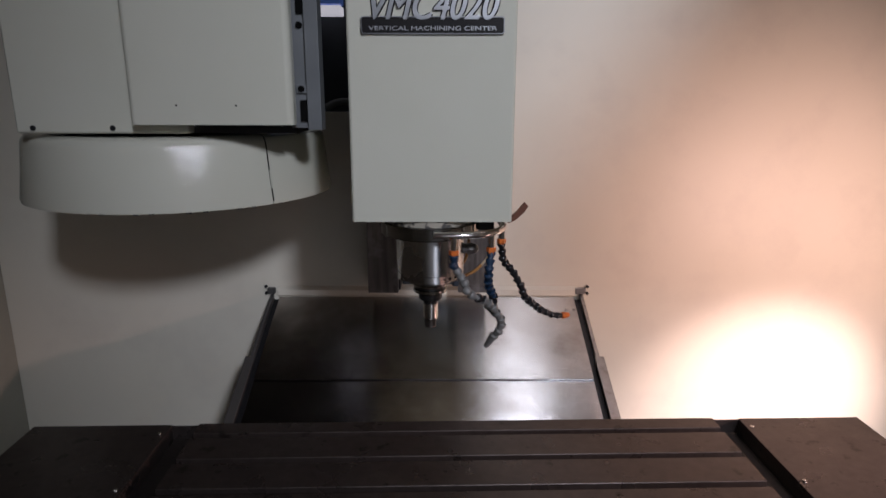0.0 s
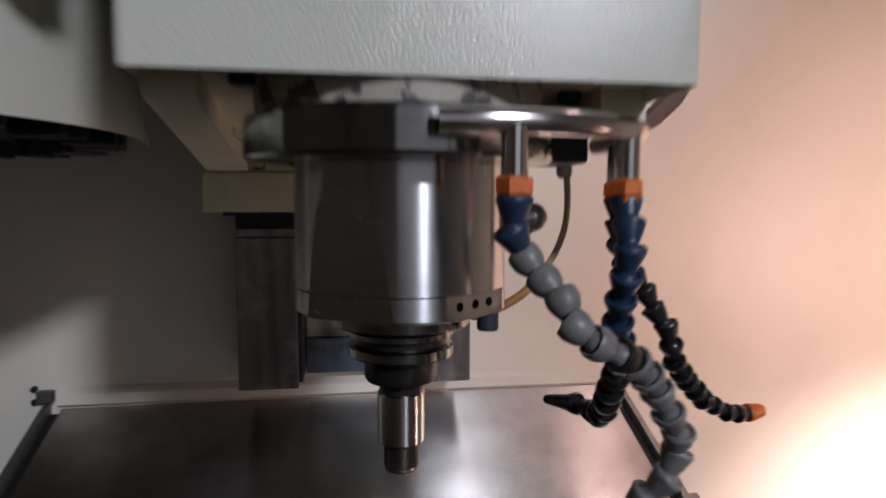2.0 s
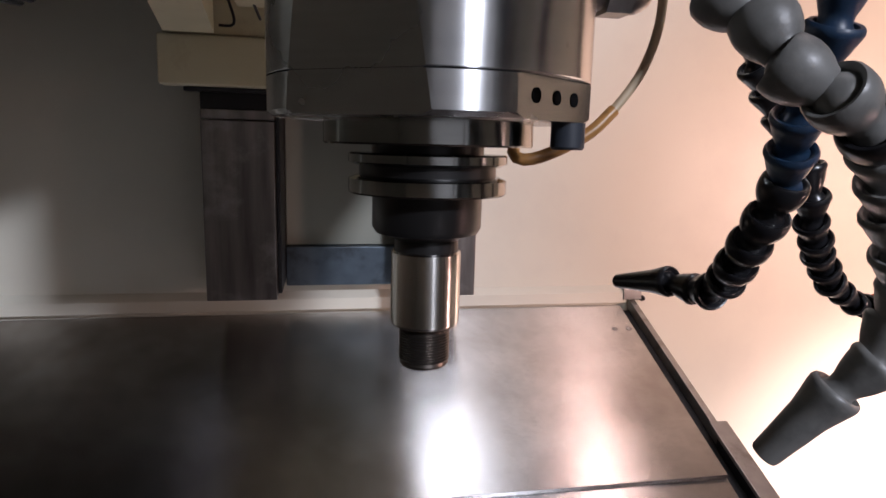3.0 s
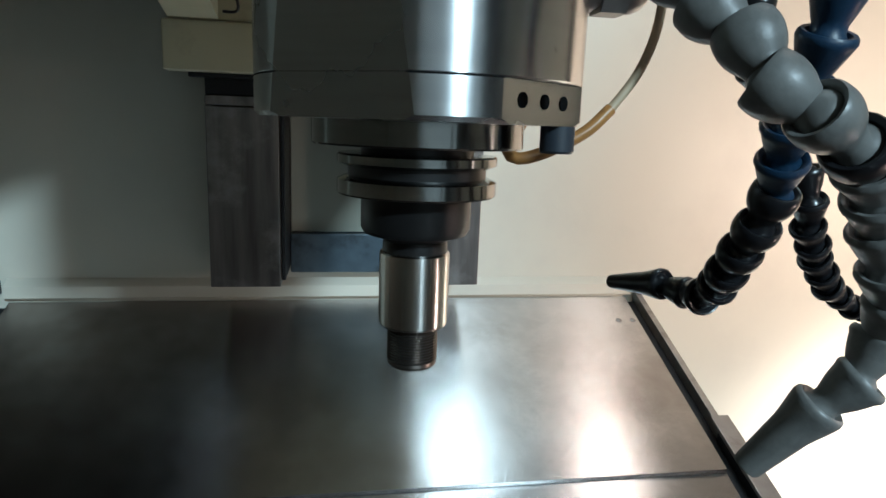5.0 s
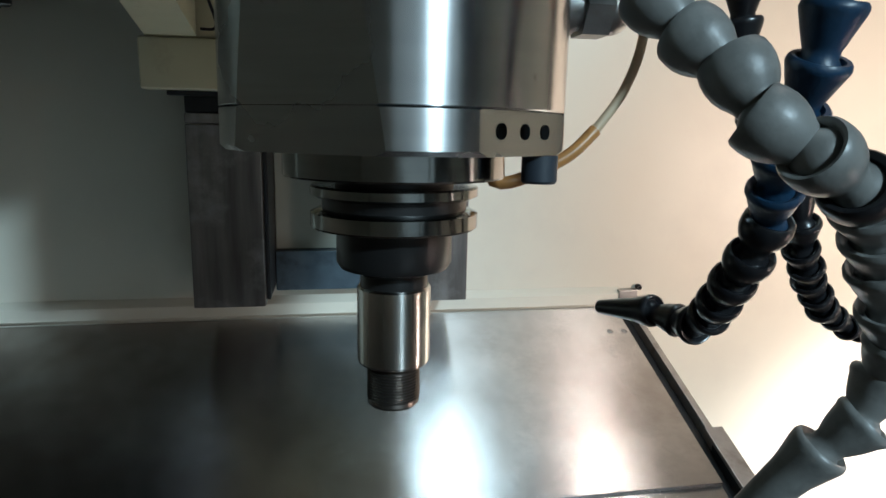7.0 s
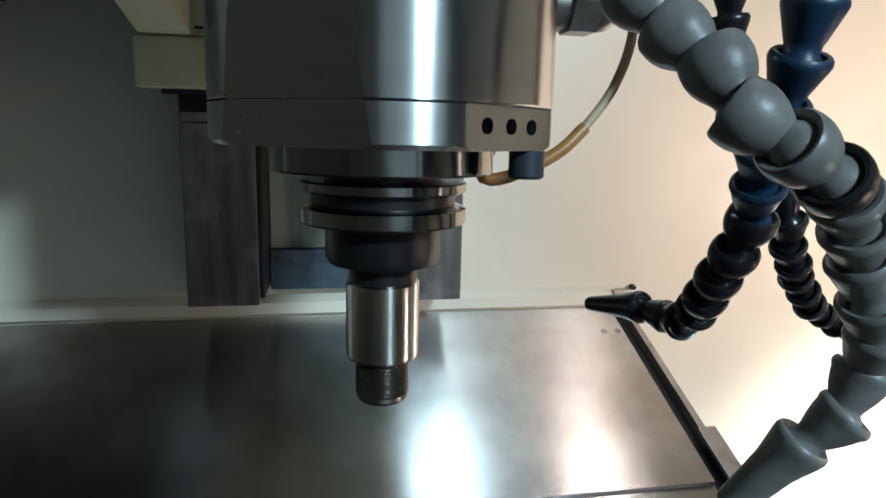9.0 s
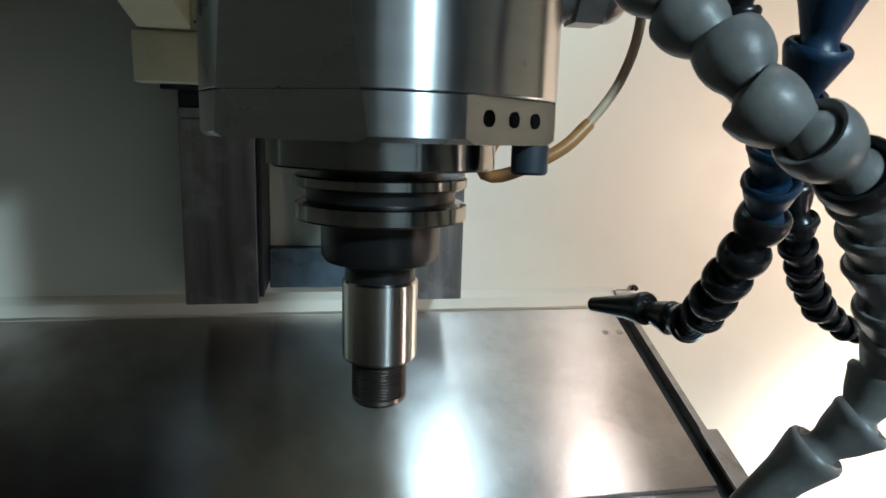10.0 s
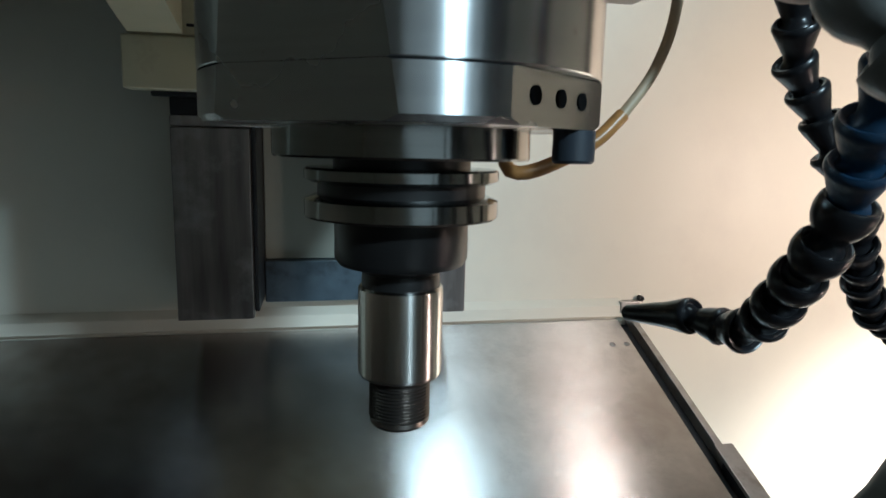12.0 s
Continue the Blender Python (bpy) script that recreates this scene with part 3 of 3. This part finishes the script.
HOSE_B = [(0.042, -0.1005, 1.1665), (0.0415, -0.1005, 1.153), (0.051, -0.0995, 1.1395), (0.0558, -0.1095, 1.1305), (0.0627, -0.1178, 1.1226), (0.0652, -0.1235, 1.1119), (0.0758, -0.1285, 1.1065), (0.0945, -0.1185, 1.0955), (0.106, -0.1105, 1.0845), (0.1145, -0.108, 1.072), (0.1225, -0.1035, 1.0595), (0.1255, -0.098, 1.046), (0.1215, -0.0965, 1.0335), (0.1130, -0.092, 1.0215), (0.101, -0.082, 0.998)]
HOSE_C = [(0.107, -0.0765, 1.1665), (0.1045, -0.084, 1.154), (0.1028, -0.0885, 1.142), (0.1032, -0.0864, 1.1285), (0.1036, -0.0785, 1.1146), (0.107, -0.0718, 1.101), (0.112, -0.0636, 1.089), (0.1145, -0.057, 1.078), (0.1140, -0.0505, 1.068), (0.1160, -0.0405, 1.0575), (0.1195, -0.0275, 1.0455), (0.1220, -0.0135, 1.0365), (0.1205, 0.000, 1.0345), (0.1163, 0.0128, 1.035), (0.1075, 0.043, 1.0285)]
HOSE_A = [(0.131, -0.012, 1.1665), (0.1325, -0.010, 1.152), (0.1355, -0.009, 1.1375), (0.1445, -0.003, 1.1245), (0.1545, -0.003, 1.1135), (0.1625, -0.002, 1.0985), (0.170, -0.006, 1.0875), (0.1745, -0.006, 1.0755), (0.181, -0.001, 1.062), (0.194, 0.010, 1.048), (0.207, 0.016, 1.036), (0.222, 0.022, 1.026), (0.240, 0.029, 1.017), (0.262, 0.036, 1.0135), (0.272, 0.038, 1.014)]


# one link of a jointed hose as (radius, run) pairs: the socket's rim comes first, the neck and the ball last
CONE = [(0.0060, -0.0030), (0.0066, -0.0044), (0.0078, -0.0046), (0.0085, -0.0038), (0.0087, -0.0027), (0.0084, -0.0016), (0.0056, 0.0060), (0.0050, 0.0074)]
ROUND = [(0.0060, -0.0026), (0.0068, -0.0040), (0.0077, -0.0042), (0.0083, -0.0034), (0.0086, -0.0014), (0.0086, 0.0006), (0.0081, 0.0028), (0.0072, 0.0048), (0.0061, 0.0064), (0.0054, 0.0076)]
LIPPED = [(0.0060, -0.0026), (0.0070, -0.0042), (0.0080, -0.0044), (0.0087, -0.0034), (0.0088, -0.0022), (0.0081, -0.0008), (0.0076, 0.0012), (0.0068, 0.0038), (0.0058, 0.0062), (0.0052, 0.0076)]
SHAPES = {"C": CONE, "R": ROUND, "L": LIPPED}
BALL = 0.0066


def link(prof, pitch, scale):
    """A link along -z from its own socket to the ball that sits in the next one."""
    pts = [(r * scale, -run) for r, run in prof]
    pts += [(BALL * scale * math.cos(radians(a)), -(pitch + BALL * scale * math.sin(radians(a)))) for a in (-42, -25, -8, 10, 28, 46, 66)]
    return lathe(pts, n=30)


def nozzle(length, scale, tip):
    """The last piece: a lipped socket that runs out into a long tapered spout with an open end."""
    k = tip * scale
    pts = [(0.0060 * scale, -(-0.0026)), (0.0074 * scale, 0.0042), (0.0084 * scale, 0.0036), (0.0088 * scale, 0.0022), (0.0085 * scale, 0.0004), (0.0073 * scale, -0.0050), (0.0066 * scale, -0.0085), (k, 0.0008 - length), (k * 0.92, -length), (k * 0.70, -length), (k * 0.62, 0.004 - length)]
    return lathe(pts, n=30)


def hose(label, points, pitch, mats, scales, kinds, tip_mat, tip, sway=0.0):
    """Links on pivots along the points but for the last one, where the nozzle ends."""
    h = thing("coolant_hose", points[0], label, "coolant hose", "jointed coolant hoses")
    run = spline(points[:-1], 0.0005)
    count = max(2, round(len(run) * 0.0005 / pitch))
    pivots = [run[round(k * (len(run) - 1) / count)].copy() for k in range(count + 1)]
    for p in pivots[1:-1]:
        p += Vector((random.uniform(-1, 1), random.uniform(-1, 1), random.uniform(-0.5, 0.5))) * sway
    pivots.append(Vector(points[-1]))
    axis = Vector((0, 0, -1))
    for i in range(count + 1):
        a, b = pivots[i], pivots[i + 1]
        pick = min(i, len(kinds) - 1)
        last = i == count
        bm = nozzle((b - a).length, scales[pick], tip) if last else link(SHAPES[kinds[pick]], (b - a).length, scales[pick])
        bm.transform(Matrix.Translation(a) @ axis.rotation_difference((b - a).normalized()).to_matrix().to_4x4())
        part("nozzle_tip" if last else "link", bm, tip_mat if last else mats[pick], h, smooth=50)
    return h


hose("blue and grey jointed plastic coolant hose with one black link", HOSE_B, 0.0137, [BLUE] * 2 + [GREY] * 5 + [BLACK] + [GREY] * 8, [1.0] * 2 + [0.91] * 5 + [0.93] + [0.95] * 8, "CCRRRRRRCLLLLLLL", GREY, 0.0050, 0.0008)
hose("blue and black jointed plastic coolant hose", HOSE_C, 0.0138, [BLUE] * 7 + [BLACK] * 8, [0.96] * 13 + [0.84] * 2, "CCCCCLLRRRRLLLLL", BLACK, 0.0042, 0.0006)
hose("thin black jointed plastic coolant hose with an orange end", HOSE_A, 0.0132, [BLACK] * 16, [0.90] * 14 + [0.78] * 2, "CCCCCCLLLLLLLLLL", ORANGE, 0.0062, 0.0008)

# ---- tool holder ----
tool = thing("tool_holder", (0, 0, 1.05), "steel tool holder clamped in the spindle with a threaded end", "tool holder")
part("taper_neck", lathe([(0.0225, 1.0957), (0.0225, 1.0920)], n=64), OXIDE, tool, "black neck")
flange = part("flange", lathe([(0.020, 1.0926), (0.0310, 1.0924), (0.03175, 1.0917), (0.03175, 1.0888), (0.0292, 1.0876), (0.0274, 1.0874), (0.0274, 1.0836), (0.0292, 1.0834), (0.03175, 1.0822), (0.03175, 1.0772), (0.0312, 1.0765), (0.020, 1.0764)], n=128, cap=False), FLANGE, tool, "steel grip flange with a groove")
part("groove", lathe([(0.0288, 1.0879), (0.0275, 1.0876), (0.0275, 1.0834), (0.0288, 1.0831)], n=128, cap=False), OXIDE, flange, "groove darker than the flange around it")
part("black_collar", lathe([(0.0222, 1.0766), (0.0222, 1.0630), (0.0208, 1.0607), (0.0150, 1.0590), (0.0130, 1.0578), (0.0132, 1.0560), (0.0132, 1.0515)], n=96), OXIDE, tool, "black oxide collar")
part("arbor", lathe([(0.0136, 1.0532), (0.0144, 1.0524), (0.0144, 1.0234), (0.0137, 1.0220), (0.010, 1.0218)], n=96), BRIGHT, tool, "bright ground arbor")
prof = [(0.0098, 1.0224), (0.0098, 1.0202), (0.0103, 1.0198)]
z = 1.0194
while z > 1.0069:
    prof += [(0.0106, z), (0.0100, z - 0.0006)]
    z -= 0.0012
prof += [(0.0104, 1.0054), (0.0098, 1.0044), (0.0092, 1.0040)]
part("threaded_end", lathe(prof, n=72), THREAD, tool, "dark threaded end")

# ---- tool magazine ----
mag = thing("tool_magazine", (-0.552, 0.275, 1.3), "cream painted tool magazine with a round drum cover", "tool magazine")
MX, MY = -0.549, 0.275
drum_profile = [(0.270, 1.3605), (0.287, 1.360), (0.2955, 1.3572), (0.3015, 1.3515), (0.3045, 1.343), (0.3110, 1.285), (0.3185, 1.235), (0.3178, 1.2285), (0.3150, 1.2285), (0.3150, 1.236), (0.299, 1.350)]
part("drum_cover", lathe(drum_profile, MX, MY, 96, False, 180, 140.0), PAINT, mag, "cream moulded drum cover")
part("drum_end_cover", lathe([(r - 0.001, z) for r, z in drum_profile], MX, MY, 40, False, 320.7, 60), PAINT, mag, "cream moulded end piece of the drum cover")
part("seam_gap", lathe([(r - 0.004, z - 0.001) for r, z in drum_profile[:7]], MX, MY, 6, False, 319.0, 3.0), DARKHOLE, mag)
part("carousel", lathe([(0.02, 1.2440), (0.292, 1.2440), (0.292, 1.2700), (0.02, 1.2700)], MX, MY, 72, True), DARKRAIL, mag, "black carousel plate")
part("drum_top", lathe([(0.02, 1.3570), (0.296, 1.3570), (0.296, 1.3530), (0.02, 1.3530)], MX, MY, 72, True), DARKCAST, mag, "dark drum top")
for k in range(20):
    a = math.tau * (k + 0.35) / 20
    fork = bmesh.new()
    box(fork, 0.245, 0.295, -0.020, -0.008, 1.222, 1.246, 0.002, 1)
    box(fork, 0.245, 0.295, 0.008, 0.020, 1.222, 1.246, 0.002, 1)
    fork.transform(Matrix.Translation((MX, MY, 0)) @ Matrix.Rotation(a, 4, "Z"))
    part("tool_fork", fork, BLACK, mag)
back = part("back_panel", box(blank(), -0.738, -0.430, 0.006, 0.50, 1.366, 2.0, 0.006, 3), PAINT, mag, "cream sheet metal housing")
for sx in (-0.706, -0.564):
    screw(mag, (sx, 0.006, 1.376), 0.005, (0, -1, 0), DARKRAIL, "screw", 0.002)
gbm = prism([(-0.513, -0.036), (-0.2325, -0.036), (-0.2325, 0.002), (-0.513, 0.002)], 1.3840, 2.0, "z")
bmesh.ops.bevel(gbm, geom=[e for e in gbm.edges if abs(e.verts[0].co.z - e.verts[1].co.z) > 0.1], offset=0.012, segments=5, profile=0.5, affect="EDGES")
guard = part("motor_guard", gbm, PAINT, mag, "cream painted motor guard box")
for sx in (-0.430, -0.3285):
    part("pin_hole", box(blank(), sx - 0.0015, sx + 0.0015, -0.0364, -0.0340, 1.4150, 1.4180), DARKHOLE, guard)
# Shade beneath the guard is drawn as a dark box.
part("motor_shadow_gap", box(blank(), -0.428, -0.24, 0.03, 0.12, 1.366, 1.3855), DARKRAIL, mag, "dark box standing in for the shaded gap by the motor guard")
brk = bmesh.new()
box(brk, -0.245, -0.2135, 0.004, 0.010, 1.377, 2.0, 0.001)
box(brk, -0.2135, -0.1895, -0.006, 0.030, 1.374, 2.0, 0.001)
box(brk, -0.232, -0.2140, -0.002, 0.0035, 1.437, 1.452, 0.001)
bracket = part("bracket", brk, GREYPAINT, mag, "blue-grey painted steel bracket")
for zz, yy in ((1.4445, -0.002), (1.550, 0.003)):
    screw(mag, (-0.2235, yy, zz), 0.0055, (0, -1, 0), DARKHOLE, "bolt", 0.004)
for z0, z1 in ((1.388, 1.425), (1.568, 1.60)):
    part("slot", box(blank(), -0.2275, -0.2165, 0.0005, 0.0038, z0, z1), DARKHOLE, mag)
